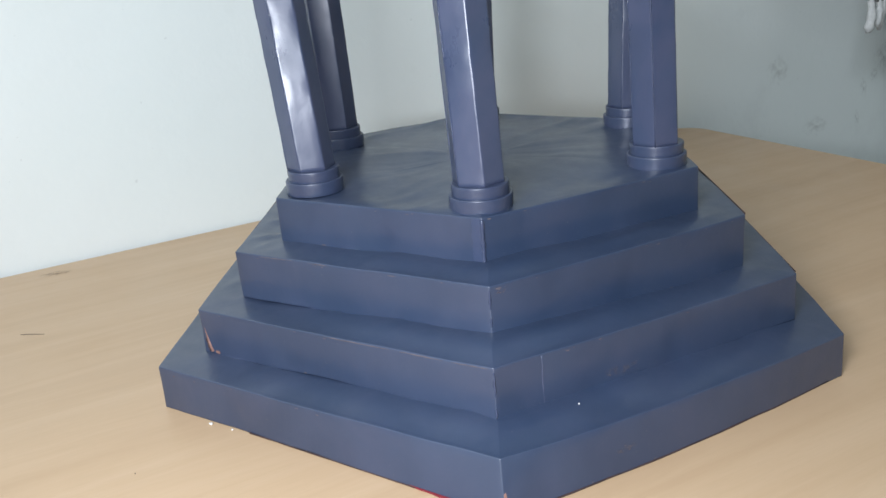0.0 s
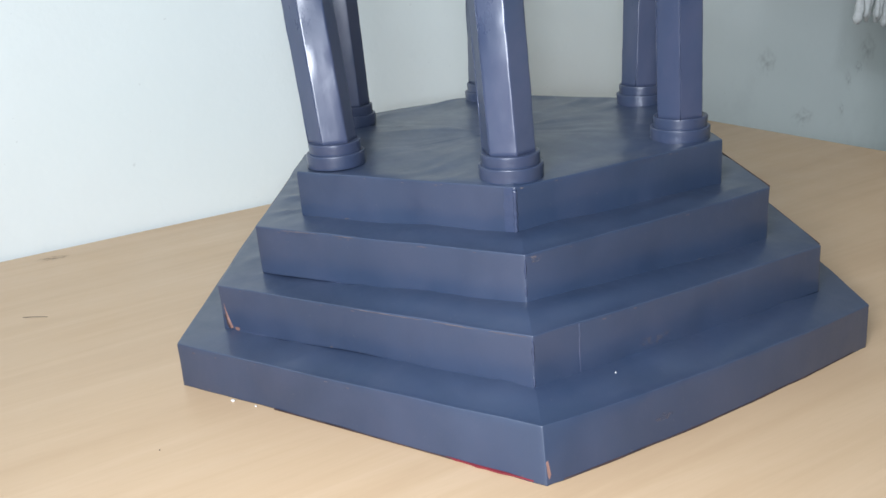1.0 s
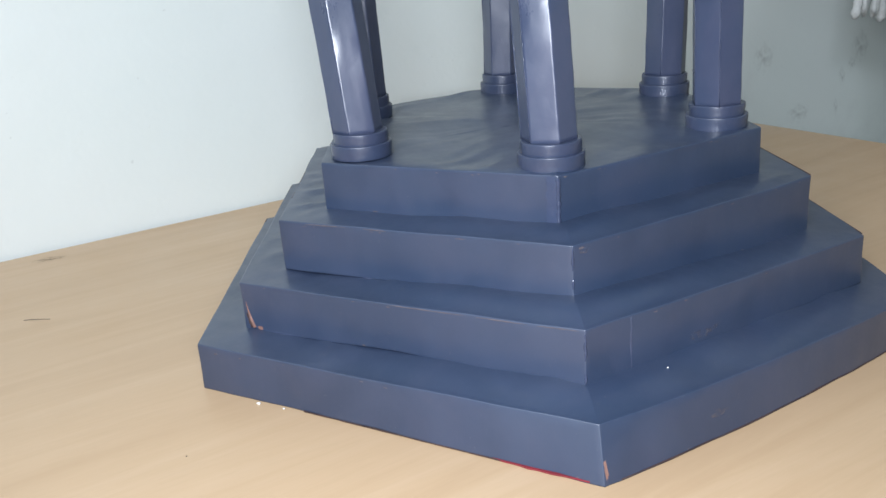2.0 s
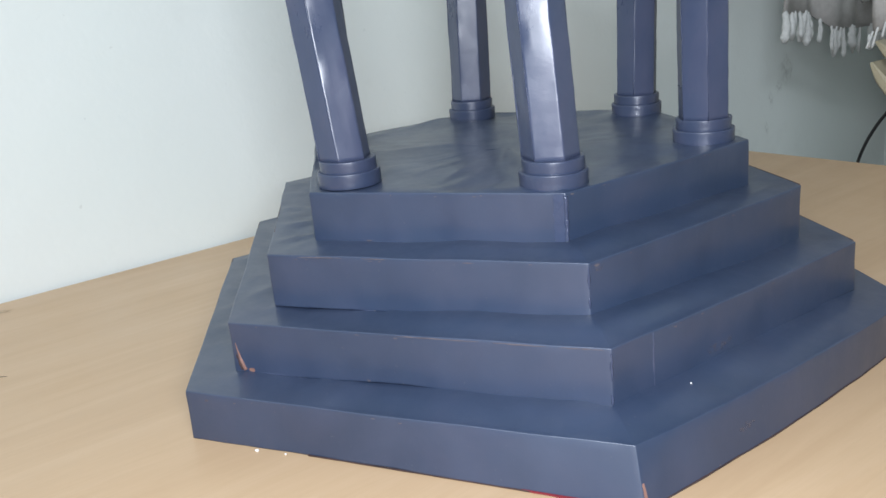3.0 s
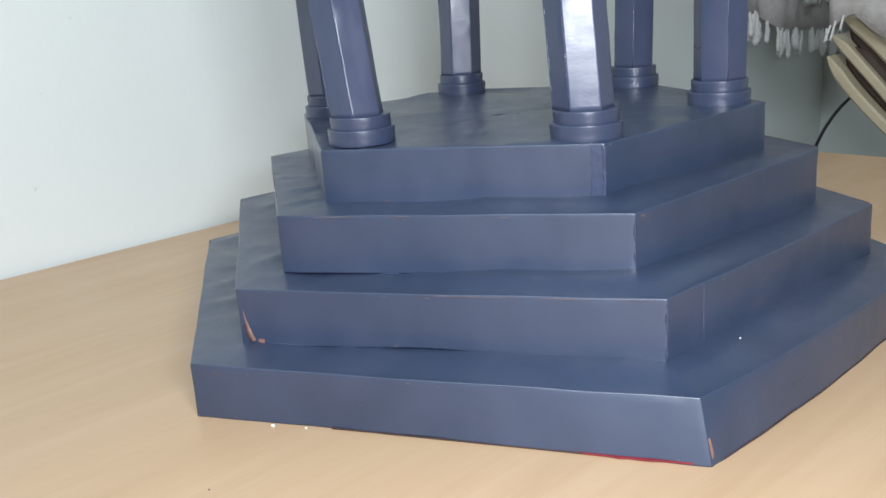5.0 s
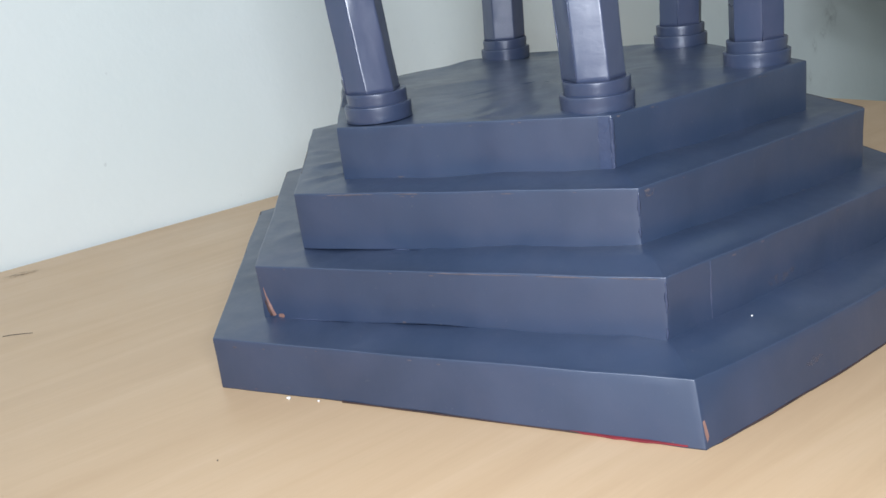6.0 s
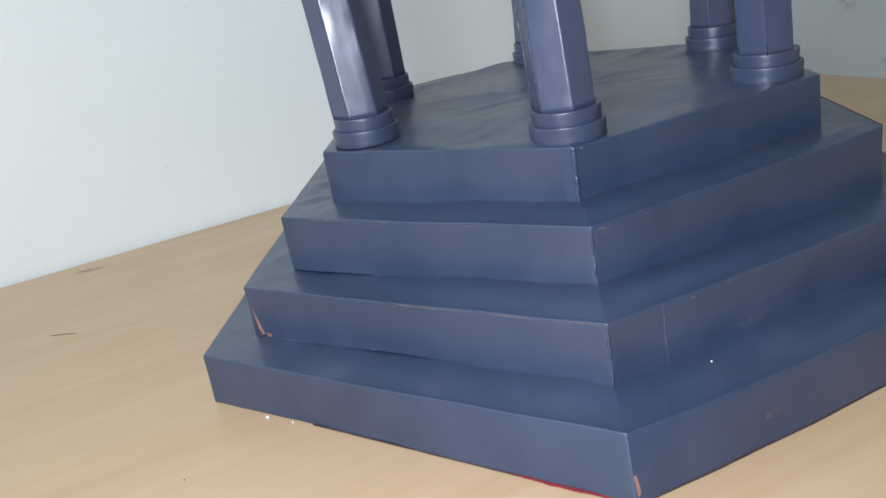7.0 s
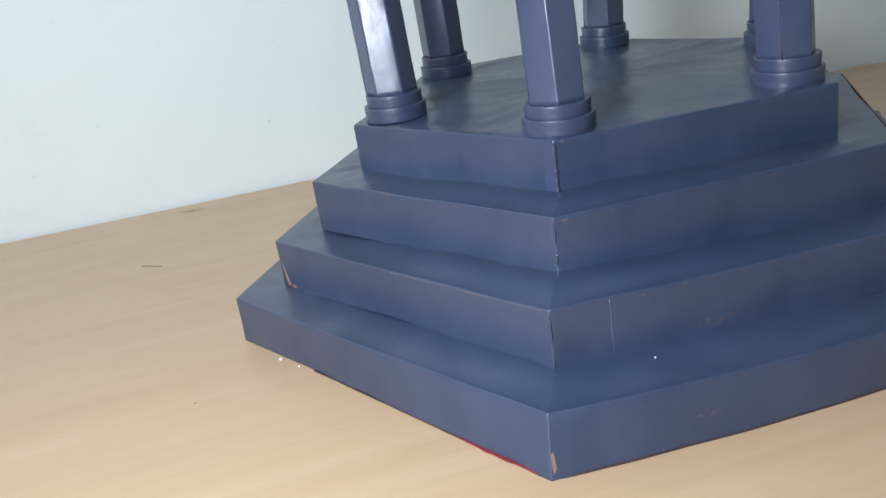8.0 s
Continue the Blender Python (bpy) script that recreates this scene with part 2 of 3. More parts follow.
def hex_outline(t, bow, round_r=0.0005, n=36):
    """The outline of a hand-cut hexagon with softly rounded corners, counter-clockwise, from corner 0."""
    corner = [corner_of(t, k) for k in range(6)]
    out = []
    for k in range(6):
        a, b, c = corner[k - 1], corner[k], corner[(k + 1) % 6]
        p, q = b + (a - b).normalized() * round_r, b + (c - b).normalized() * round_r
        out += [p + (a - b).normalized() * 0.0025, p, (p + q + 2 * b) / 4, q, q + (c - b).normalized() * 0.0025]
        d = c - b
        side = Vector((d.y, -d.x, 0)).normalized() * bow[k] * 4
        out += [b + d * f + side * f * (1 - f) for f in (0.04 + 0.92 * i / (n - 1) for i in range(n))]
    return out


def tier(t, seed, wrinkle, bow, lift):
    """One step of the base: a paper-covered card box with wavy faces, a soft upper edge and a creased top."""
    radius, z0, z1, turn = TIERS[t]
    full = hex_outline(t, bow)
    line = [Vector((p.x, p.y, 0)) for p in full]
    tilt = [p.z for p in full]
    near = corner_of(t, 5)
    wob = lambda p, f, s: noise.noise(Vector((p[0] * f + s, p[1] * f - s, p[2] * f + 3 * s)))
    loops = []
    h = z1 - z0
    for f in (0.0, 0.025, 0.16, 0.35, 0.6, 0.85, 0.945):
        loop = []
        for p, dz in zip(line, tilt):
            q = Vector((p.x, p.y, z0 + (h + dz) * f))
            n = p.normalized()
            if t == 0:
                q += FLARE * (1 - f) * max(0.0, 1 - (p - near).length / 0.22)
            out = 0.0011 * wob(q, 22, seed) + 0.0004 * wob(q, 80, seed)
            low = max(0.0, wob(q, 17, seed + 9)) * 0.0009 if f < 0.1 and z0 > 0 else 0.0
            if f < 0.1 and lift and p.dot(Vector((0.5, -0.866, 0))) > 0.97 * radius * 0.866:
                u = p.dot(Vector((0.866, 0.5, 0)))
                low = lift * math.exp(-((u + 0.005) / 0.05) ** 2) + 0.3 * low
            loop.append(q + n * out + Vector((0, 0, low)))
        loops.append(loop)

    def crease(q):
        """Slanting paper folds on the treads that face the wall."""
        a = math.degrees(math.atan2(q.y, q.x)) % 360
        if not 205 < a < 266:
            return 0.0
        u = q.x * 0.5 - q.y * 0.866
        v = q.x * 0.87 + q.y * 0.5
        w = (u * 24 + v * 16 + 0.5 * wob(q, 20, seed)) % 1.0
        return max(0.0, 1 - abs(w - 0.5) * 6) * max(0.0, wob(q, 9, seed + 1) + 0.25) * 0.0022

    def swell(q):
        turned = (math.atan2(q.y, q.x) - math.atan2(near.y, near.x) + math.pi) % math.tau - math.pi
        return SWELL[t] * math.exp(-((turned / 0.75) ** 2))

    rise = lambda q: crease(q) + wrinkle * (0.0011 * wob(q, 20, seed + 4) + 0.0009 * max(0, wob(Vector((q.x * 3 + q.y, q.y * 0.6 - q.x, 0)), 26, seed)) ** 1.0)
    for inset, drop in ((0.00003, 0.0005), (0.00015, 0.00015), (0.0005, 0.0), (0.0012, 0.0)):
        loop = []
        for p, dz in zip(line, tilt):
            q = p.normalized() * (p.length - inset)
            loop.append(Vector((q.x, q.y, z1 + dz - drop)) + p.normalized() * 0.0011 * wob(Vector((p.x, p.y, z1)), 22, seed) + Vector((0, 0, 0.0004 * wob(p, 26, seed + 2))))
        loops.append(loop)
    for s in (0.985, 0.972, 0.955, 0.938, 0.92, 0.9, 0.88, 0.86, 0.83, 0.8, 0.72, 0.6, 0.46, 0.3, 0.14):
        loops.append([Vector((p.x * s, p.y * s, z1 + dz * s ** 3 + swell(p) * soft_step((1 - s) / 0.12) + rise(p * s) * min(1, (1 - s) * 14) + 0.0004 * wob(p, 26, seed + 2) * max(0, 1 - (1 - s) * 8))) for p, dz in zip(line, tilt)])
    return rings(loops)


def column(turn, parent, at, seed, lean, seams, crease):
    """A hexagonal painted paper column on two stacked round base rings."""
    z0 = TIERS[3][2] - 0.0006
    h0, h1 = 0.0085, 0.0150

    def shaft_loop(z):
        pts = []
        r = 0.0152
        for k in range(6):
            a = radians(turn + 30 + 60 * k)
            b = radians(turn + 30 + 60 * (k + 1))
            p, q = Vector((r * math.cos(a), r * math.sin(a), z)), Vector((r * math.cos(b), r * math.sin(b), z))
            for f in (0.02, 0.07, 0.37, 0.63, 0.93, 0.98):
                v = p.lerp(q, f)
                w = 0.00018 * noise.noise(Vector((v.x * 90 + seed * 3, v.y * 90, z * 42)))
                if f in (0.02, 0.98):
                    w -= 0.0004 * max(0.0, noise.noise(Vector((k * 2.3 + seed, (k + (f > 0.5)) % 6 * 5.1, z * 75))))
                w += 0.00016 * noise.noise(Vector((v.x * 230 + seed * 3, v.y * 230, z * 170)))
                pts.append(v + Vector((v.x, v.y, 0)).normalized() * w)
        return [q + Vector((lean[0] * z, lean[1] * z, 0)) for q in pts]

    zs = [h1 - 0.001 + 0.29 * (i / 90) for i in range(91)]
    col = part("column", rings([shaft_loop(z) for z in zs]), GLOSS, parent)
    col.location = (at[0], at[1], z0)

    def ring(r, a, b, s):
        loops = []
        for inset, zz in ((0.0002, a), (0.0, a + 0.0004), (0.0002, a + 0.3 * (b - a)), (0.0, a + 0.6 * (b - a)), (0.0, b - 0.0007), (0.00005, b - 0.0003), (0.0003, b), (0.0009, b), (0.004, b)):
            loop = []
            for k in range(40):
                t = k * math.tau / 40
                w = 0.0004 * noise.noise(Vector((math.cos(t) * 2.2 + s, math.sin(t) * 2.2, zz * 120)))
                loop.append(((r - inset + w) * math.cos(t), (r - inset + w) * math.sin(t), zz + 0.0003 * noise.noise(Vector((math.cos(t) + s, math.sin(t), 5)))))
            loops.append(loop)
        return rings(loops)

    def bead(points, r, s):
        """A broken ridge of thick paint where the wrapping paper ends."""
        return tube(points, lambda f: r * max(0.12, 0.55 + 0.9 * noise.noise(Vector((f * 14, s, seed)))), 6)

    for k in seams:
        a = radians(turn + 30 + 60 * k)
        pts = []
        for i in range(41):
            z = h1 + 0.27 * i / 40
            w = 0.0150 + 0.00025 * noise.noise(Vector((z * 60, k, seed)))
            pts.append((w * math.cos(a) + lean[0] * z, w * math.sin(a) + lean[1] * z, z))
        part("paint_ridge", bead(pts, 0.0006, k), BEAD, col, "glossy ridge of thick paint")
    if crease:
        a, b = radians(turn + 30 + 60 * crease[0]), radians(turn + 90 + 60 * crease[0])
        z = crease[1]
        ends = [Vector((0.0152 * math.cos(t) + lean[0] * z, 0.0152 * math.sin(t) + lean[1] * z, z)) for t in (a, b)]
        part("paper_crease", bead([ends[0].lerp(ends[1], 0.05 + 0.9 * i / 12) + Vector((0, 0, 0.0005 * math.sin(i * 0.7))) for i in range(13)], 0.00045, 9), BEAD, col, "glossy end of the wrapping paper")
    part("base_ring", ring(0.0181, 0.0, h0, seed), RIM, col)
    part("base_ring", ring(0.0163, h0 - 0.0005, h1, seed + 5), RIM, col)
    return col


def pavilion():
    base = tagged(new("pavilion_model"), "slate-blue painted card pavilion model with stepped hexagonal base", "model")
    base.location = (0, 0, TOP)
    tiers = []
    for k, (r, z0, z1, turn) in enumerate(TIERS):
        tiers.append(part("tier", tier(k, 11.3 + 7 * k, (1.8, 1.8, 1.4, 2.5)[k], (0, 0, 0, 0, 0.0005, 0.0045 if k == 0 else 0.001), (0.0012, 0.0032, 0.0012, 0)[k]), PAINT, base))
    leans = ((0.041, -0.079), (0.015, 0.017), (0.018, 0.018), (-0.01, -0.023), (-0.122, -0.022), (-0.082, 0.004))
    turns = (-13, -28, -42, -25, -17, -49)
    # the facet edges that carry a paint ridge: those turned to the light, of edges at turn + 30 + 60 k
    seams = ((4, 5), (5,), (4, 5), (), (5, 4), (4, 5))
    for k in range(6):
        a = radians(30.5 + 60 * k - (1.8 if k == 5 else 0))
        aside = (0.003, 0.004) if k == 1 else (0.0, 0.0)
        column(turns[k], base, (0.1238 * math.cos(a) + aside[0], 0.1238 * math.sin(a) + aside[1]), 2.1 + 1.7 * k, leans[k], seams[k], (3, 0.034) if k == 0 else None)

    def on_edge(t, k, f, z, out=0.0003):
        """A point on the side face of tier t from corner k towards corner k + 1, at height share z, with its along and outward ways."""
        r, z0, z1, turn = TIERS[t]
        p, q = corner_of(t, k), corner_of(t, k + 1)
        if t == 0 and k in (4, 5):
            p, q = (v + FLARE * (1 - z) if j % 6 == 5 else v for v, j in ((p, k), (q, k + 1)))
        p, q = p * 1, q * 1
        p.z, q.z = p.z * z, q.z * z
        d = (q - p).normalized()
        n = Vector((d.y, -d.x, 0))
        return p.lerp(q, f) + n * out + Vector((0, 0, z0 + (z1 - z0) * z)), d, n

    up = Vector((0, 0, 1))
    skins = [BVHTree.FromPolygons([v.co for v in ob.data.vertices], [p.vertices for p in ob.data.polygons]) for ob in tiers]

    def touch(t, p, n):
        """The point of tier t's own skin that lies behind p, seen against the way n."""
        hit = skins[t].ray_cast(p + n * 0.01, -n, 0.03)[0]
        return p if hit is None else hit

    def flake(name, t, p, d, n, w, h, seed, sides, material, label):
        """A thin ragged spot that follows tier t's uneven face."""
        rnd2 = random.Random(seed)
        low, high = [], []
        for i in range(sides):
            a, r = i * math.tau / sides, rnd2.uniform(0.5, 1.0)
            q = p + d * (w / 2 * r * math.cos(a)) + up * (h / 2 * r * math.sin(a))
            q = touch(t, q, n)
            low.append(q - n * 0.0004)
            high.append(q + n * 0.00012)
        part(name, rings([low, high]), material, tiers[t], label, False)

    # corner 5 faces the room's near side, corner 4 is next to it clockwise
    for t, k, f, z, w, h, s in ((1, 4, 0.055, 0.07, 0.005, 0.004, 4), (0, 4, 0.055, 0.86, 0.005, 0.0022, 5),
                                (0, 4, 0.13, 0.88, 0.0028, 0.0016, 6), (0, 4, 0.47, 0.93, 0.005, 0.0012, 7), (0, 4, 0.53, 0.9, 0.004, 0.0014, 8),
                                (2, 5, 0.03, 0.93, 0.008, 0.0018, 9), (3, 5, 0.03, 0.95, 0.005, 0.0016, 10), (0, 5, 0.006, 0.25, 0.0024, 0.012, 11),
                                (2, 5, 0.62, 0.93, 0.006, 0.0012, 14),
                                (2, 4, 0.66, 0.95, 0.011, 0.0012, 15), (2, 4, 0.84, 0.95, 0.004, 0.001, 16), (1, 4, 0.4, 0.12, 0.004, 0.002, 17)):
        p, d, n = on_edge(t, k, f, z)
        bare = s in (4, 11)
        flake("chipped_patch", t, p, d, n, w * (1.0 if bare else 0.65), h * (1.0 if bare else 0.7), s, 14, CARD if bare else RUBBED, "bare reddish brown card showing through" if bare else "rubbed pale patch of paper")
    rnd = random.Random(31)
    for t in range(4):
        for k in (4, 5):
            for i in range(5):
                p, d, n = on_edge(t, k, rnd.uniform(0.05, 0.95), rnd.choice((0.06, 0.95, 0.93)))
                flake("rubbed_spot", t, p, d, n, rnd.uniform(0.0012, 0.004), rnd.uniform(0.0004, 0.0009), t * 50 + k * 7 + i, 9, RUBBED, "small rubbed pale spot")
    for t, k, f, z, w, h, s in ((1, 5, 0.36, 0.27, 0.020, 0.007, 12), (1, 5, 0.41, 0.30, 0.006, 0.004, 13), (2, 5, 0.035, 0.90, 0.010, 0.005, 18), (0, 5, 0.30, 0.45, 0.016, 0.006, 19)):
        p, d, n = on_edge(t, k, f, z)
        flake("scraped_patch", t, p, d, n, w, h, s, 18, SCRAPE, "scraped pale mauve patch")
    # red paper edge peeping out under the near corner
    r, z0, z1, turn = TIERS[0]
    for f0, f1 in ((0.76, 0.97),):
        lo, hi = [], []
        for i in range(13):
            f = f0 + (f1 - f0) * i / 12
            p, d, n = on_edge(0, 4, f, 0.0, 0.0)
            o = -0.0004 + 0.0012 * math.sin(math.pi * i / 12) + 0.0008 * noise.noise(Vector((i * 0.9, 2.2, 0)))
            lo.append(p - n * 0.002)
            hi.append(p + n * o)
        loop = lo + hi[::-1]
        part("red_paper_edge", rings([[v + up * 0.0004 for v in loop], [v + up * 0.0012 for v in loop]]), RED, tiers[0], "red paper edge under the painted card", False)
    # overlapping paper seams
    for t, k, f, r in ((1, 5, 0.135, 0.0007),):
        pts = []
        for i in range(11):
            p, d, n = on_edge(t, k, f, 0.02 + 0.955 * i / 10, 0.0003)
            n = (Vector((p.x, p.y, 0)).normalized() if f == 0 else n)
            p = touch(t, p + d * 0.0006 * noise.noise(Vector((i * 0.7, t, k))), n)
            pts.append(p - n * r * (0.91 if f == 0 else 0.8))
        part("paper_seam", tube(pts, lambda q: r * (0.97 + 0.16 * noise.noise(Vector((q * 9, t, 1)))), 16), GLOSS, tiers[t], "glossy overlapping paper seam")
    # a glossy strip of pasted paper down the near corner of the top tier
    outline = []
    for side, heights in ((0.0, [i / 16 for i in range(17)]), (1.0, [1 - i / 16 for i in range(17)])):
        for z in heights:
            wave = 0.0011 * noise.noise(Vector((z * 7, side * 5, 3.1)))
            p, d, n = on_edge(3, 4, 1.0 - (0.0005 if side else 0.0062) / 0.146, 0.02 + 0.96 * z)
            outline.append(touch(3, p + d * wave, n) + n * (0.0003 + 0.0005 * abs(noise.noise(Vector((z * 11, side, 1.7))))))
    p, d, n = on_edge(3, 4, 0.98, 0.5)
    part("pasted_strip", rings([[q - n * 0.0009 for q in outline], outline]), STRIP, tiers[3], "glossy strip of pasted paper", False)
    pts = []
    for i in range(25):
        c = corner_of(3, 5)
        out = Vector((c.x, c.y, 0)).normalized()
        z = TIERS[3][1] + 0.001 + 0.027 * i / 24
        pts.append(touch(3, Vector((c.x, c.y, z)), out) - out * 0.0003 + Vector((-out.y, out.x, 0)) * 0.0005 * noise.noise(Vector((i * 0.4, 1, 1))))
    part("paint_ridge", tube(pts, lambda f: 0.0015 * (0.8 + 0.5 * noise.noise(Vector((f * 9, 4, 2)))), 8), BEAD, tiers[3], "glossy ridge of thick paint")
    # broken thin ridges of paint down the near corners of the middle tiers
    for t, spans in ((2, ((0.04, 0.16), (0.30, 0.48), (0.62, 0.98))), (1, ((0.10, 0.30), (0.52, 0.97)))):
        c = corner_of(t, 5)
        out = Vector((c.x, c.y, 0)).normalized()
        for s0, s1 in spans:
            pts = []
            for i in range(13):
                z = TIERS[t][1] + (TIERS[t][2] - TIERS[t][1]) * (s0 + (s1 - s0) * i / 12)
                pts.append(touch(t, Vector((c.x, c.y, z)), out) - out * 0.0002 + Vector((-out.y, out.x, 0)) * 0.0004 * noise.noise(Vector((z * 300, t, 5))))
            part("paint_ridge", tube(pts, lambda f: 0.0006 * (0.55 + 0.7 * math.sin(math.pi * f) + 0.4 * noise.noise(Vector((f * 7, s0 * 9, t)))), 6), BEAD, tiers[t], "thin glossy ridge of paint")
    # rubbed paper along the top folds and small beads of paint at the feet
    for t, f0, f1, z in ((1, 0.48, 0.70, 0.97), (1, 0.73, 0.86, 0.97), (1, 0.88, 0.985, 0.97), (2, 0.10, 0.26, 0.97), (2, 0.32, 0.41, 0.97), (2, 0.30, 0.36, 0.03), (2, 0.60, 0.69, 0.03), (1, 0.06, 0.20, 0.03), (1, 0.27, 0.30, 0.03)):
        pts = []
        for i in range(13):
            p, d, n = on_edge(t, 4, f0 + (f1 - f0) * i / 12, z)
            pts.append(touch(t, p, n) - n * 0.0001 + up * 0.0003 * noise.noise(Vector((f0 * 40 + i * 0.7, t, 3))))
        foot = z < 0.5
        part("paint_bead" if foot else "rubbed_fold", tube(pts, lambda f: 0.00042 * (0.3 + 0.7 * math.sin(math.pi * f) + 0.6 * noise.noise(Vector((f * 9, f0 * 9, t)))), 6), BEAD if foot else RUBBED, tiers[t], "small glossy bead of paint" if foot else "rubbed pale fold of paper")
    # contact shade and reddish paper edge, drawn as dark cords where the card stands off the desk
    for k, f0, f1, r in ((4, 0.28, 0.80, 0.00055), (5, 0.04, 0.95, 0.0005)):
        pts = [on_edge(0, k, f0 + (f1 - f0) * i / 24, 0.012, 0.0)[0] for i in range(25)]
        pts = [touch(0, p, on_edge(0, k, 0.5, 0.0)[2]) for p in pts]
        part("edge_gap_and_shade", tube([Vector((p.x, p.y, 0.0007)) for p in pts], lambda f: r * (0.7 + 0.6 * noise.noise(Vector((f * 12, k, 8)))), 6), GAP, tiers[0], "dark open paper edge; at the foot also drawn contact shade")
    # a torn corner: a dark slit with a curled brown lip
    for lip, (s0, s1), r, material, label in ((0, (0.012, 0.050), 0.0011, CARD, "curled lip of bare brown card"), (1, (0.004, 0.040), 0.0012, GAP, "dark slit under torn paper")):
        pts = []
        for i in range(13):
            z = 0.62 - 0.56 * i / 12
            p, d, n = on_edge(1, 4, s0 + (s1 - s0) * 0.55 * (i / 12) ** 1.6, z)
            p = touch(1, p, n)
            pts.append(p - n * (0.0004 if lip == 0 else 0.0008))
        part("torn_edge", tube(pts, lambda q: r * (0.35 + 0.9 * q) * (1 + 0.3 * noise.noise(Vector((q * 8, lip, 2)))), 8), material, tiers[1], label)
    # open dark paper edges
    for t, k, f0, f1, r in ((2, 0, 0.02, 0.98, 0.0007), (2, 3, 0.25, 0.75, 0.0004), (1, 3, 0.01, 0.12, 0.0005), (0, 3, 0.01, 0.04, 0.0006), (0, 3, 0.2, 0.215, 0.0005), (0, 3, 0.4, 0.42, 0.0005), (1, 0, 0.02, 0.5, 0.0005)):
        pts = [on_edge(t, k, f0 + (f1 - f0) * i / 12, 0.985, -0.0007 if k == 3 else 0.0002)[0] for i in range(13)]
        part("edge_gap_and_shade", tube(pts, r, 6), GAP, tiers[t], "dark open paper edge; at the foot also drawn contact shade")
    # a white fleck stuck to the lowest tread
    bm = bmesh.new()
    bmesh.ops.create_icosphere(bm, subdivisions=1, radius=0.0005, matrix=Matrix.Translation(skins[0].ray_cast(Vector((0.19, -0.063, 0.1)), -up)[0] + up * 0.0003))
    part("white_fleck", bm, CRUMB, tiers[0], "tiny white fleck")
    return base


model = pavilion()
bpy.context.view_layer.update()


# ---- things behind the desk ----
def fringed_cloth():
    """A folded woven cloth hanging a hand's width off the wall, its fringe in two layers."""
    base = tagged(new("fringed_cloth"), "off-white woven cloth with a tasselled fringe hanging by the wall", "cloth")
    rnd = random.Random(5)

    def layer(x, y0, y1, top, edge, lean, lengths):
        fold = lambda y, z: 0.007 * math.sin(y * 46 + z * 5) + 0.004 * math.sin(y * 95 + 1) + 0.006 * noise.noise(Vector((y * 17, z * 11, x)))
        loops, count = [], 60
        for i in range(count + 1):
            y = y0 + (y1 - y0) * i / count
            zs = [edge(y) + (top - edge(y)) * k / 14 for k in range(15)]
            back = lambda z: (WX + 0.006 - x) * max(0.0, (z - 1.0) / (top - 1.0)) ** 1.5 * (1 if top > 1.32 else 0.85)
            calm = lambda z: min(1.0, (top - z) / 0.2)
            loops.append([(x + 0.0015 + fold(y, z) * calm(z) + back(z), y, z) for z in zs] + [(x - 0.0075 * max(0.0, (z - 1.0) / (top - 1.0)) - 0.0015 + fold(y, z) * calm(z) + back(z), y, z) for z in reversed(zs)])
        cloth = part("cloth", rings(loops), CLOTH, base)
        y = y0 + 0.004
        while y < y1 - 0.003:
            z, n = edge(y), rnd.uniform(*lengths)
            sway = rnd.uniform(-0.4, 0.6) * lean - 0.010 * max(0.0, 1 - (y - y0) / 0.08)
            out = rnd.uniform(-0.004, 0.006)
            fat = rnd.uniform(0.0026, 0.0062)
            twist = rnd.uniform(0, 6)
            pts = [(x + fold(y, z) + out * f, y + sway * f * f + 0.0015 * math.sin(twist + f * 7), z + 0.003 - n * f) for f in (0, 0.1, 0.25, 0.4, 0.55, 0.7, 0.85, 1)]
            part("tassel", tube(pts, lambda f: fat * (0.5 + 0.5 * min(1, f * 2) + 0.16 * math.sin(f * 19 + twist) if f < 0.95 else 0.45), 8), TASSEL, cloth)
            y += rnd.uniform(0.009, 0.021)

    hem = lambda y: 0.893 - 0.12 * max(0.0, min(y, 0.84) - 0.74) - 0.022 * min(1.0, max(0.0, (y - 0.835) / 0.03)) - 0.075 * max(0.0, y - 0.865) + 0.0015 * math.sin(y * 90)
    layer(-0.252, 0.735, 1.20, 1.34, hem, 0.010, (0.034, 0.047))
    layer(-0.240, 0.935, 1.09, 1.30, lambda y: 0.915 - 0.05 * (y - 0.935), 0.004, (0.022, 0.030))
    return base


fringed_cloth()


def draped_cloth():
    """The part of a second cloth that lies over the stacked chairs, with a short knotted fringe."""
    base = tagged(new("draped_cloth"), "grey-white woven cloth draped over the stacked chairs", "cloth")
    edge = lambda x: 0.890 - 0.78 * max(0.0, x + 0.036) + 0.5 * min(0.0, x + 0.036) + 0.002 * math.sin(x * 120)
    fold = lambda x, z: 0.006 * math.sin(x * 70 + z * 30)
    loops = []
    for i in range(41):
        x = -0.064 + 0.23 * i / 40
        zs = [edge(x) + (1.28 - edge(x)) * k / 14 for k in range(15)]
        loops.append([(x, 0.613 + fold(x, z), z) for z in zs] + [(x, 0.616 + fold(x, z), z) for z in reversed(zs)])
    part("cloth", rings(loops), CLOTH, base)
    rnd = random.Random(8)
    x = -0.063
    while x < -0.038:
        z, n = edge(x), rnd.uniform(0.012, 0.022)
        dx = rnd.uniform(-0.006, 0.002)
        pts = [(x + dx * f, 0.603 + fold(x, z) - 0.002 * f, z + 0.002 - n * f) for f in (0, 0.2, 0.5, 0.8, 1)]
        part("tassel", tube(pts, lambda f: 0.0012 + 0.001 * f * (1.2 - f), 6), TASSEL, base)
        x += rnd.uniform(0.005, 0.011)
    return base


draped_cloth()


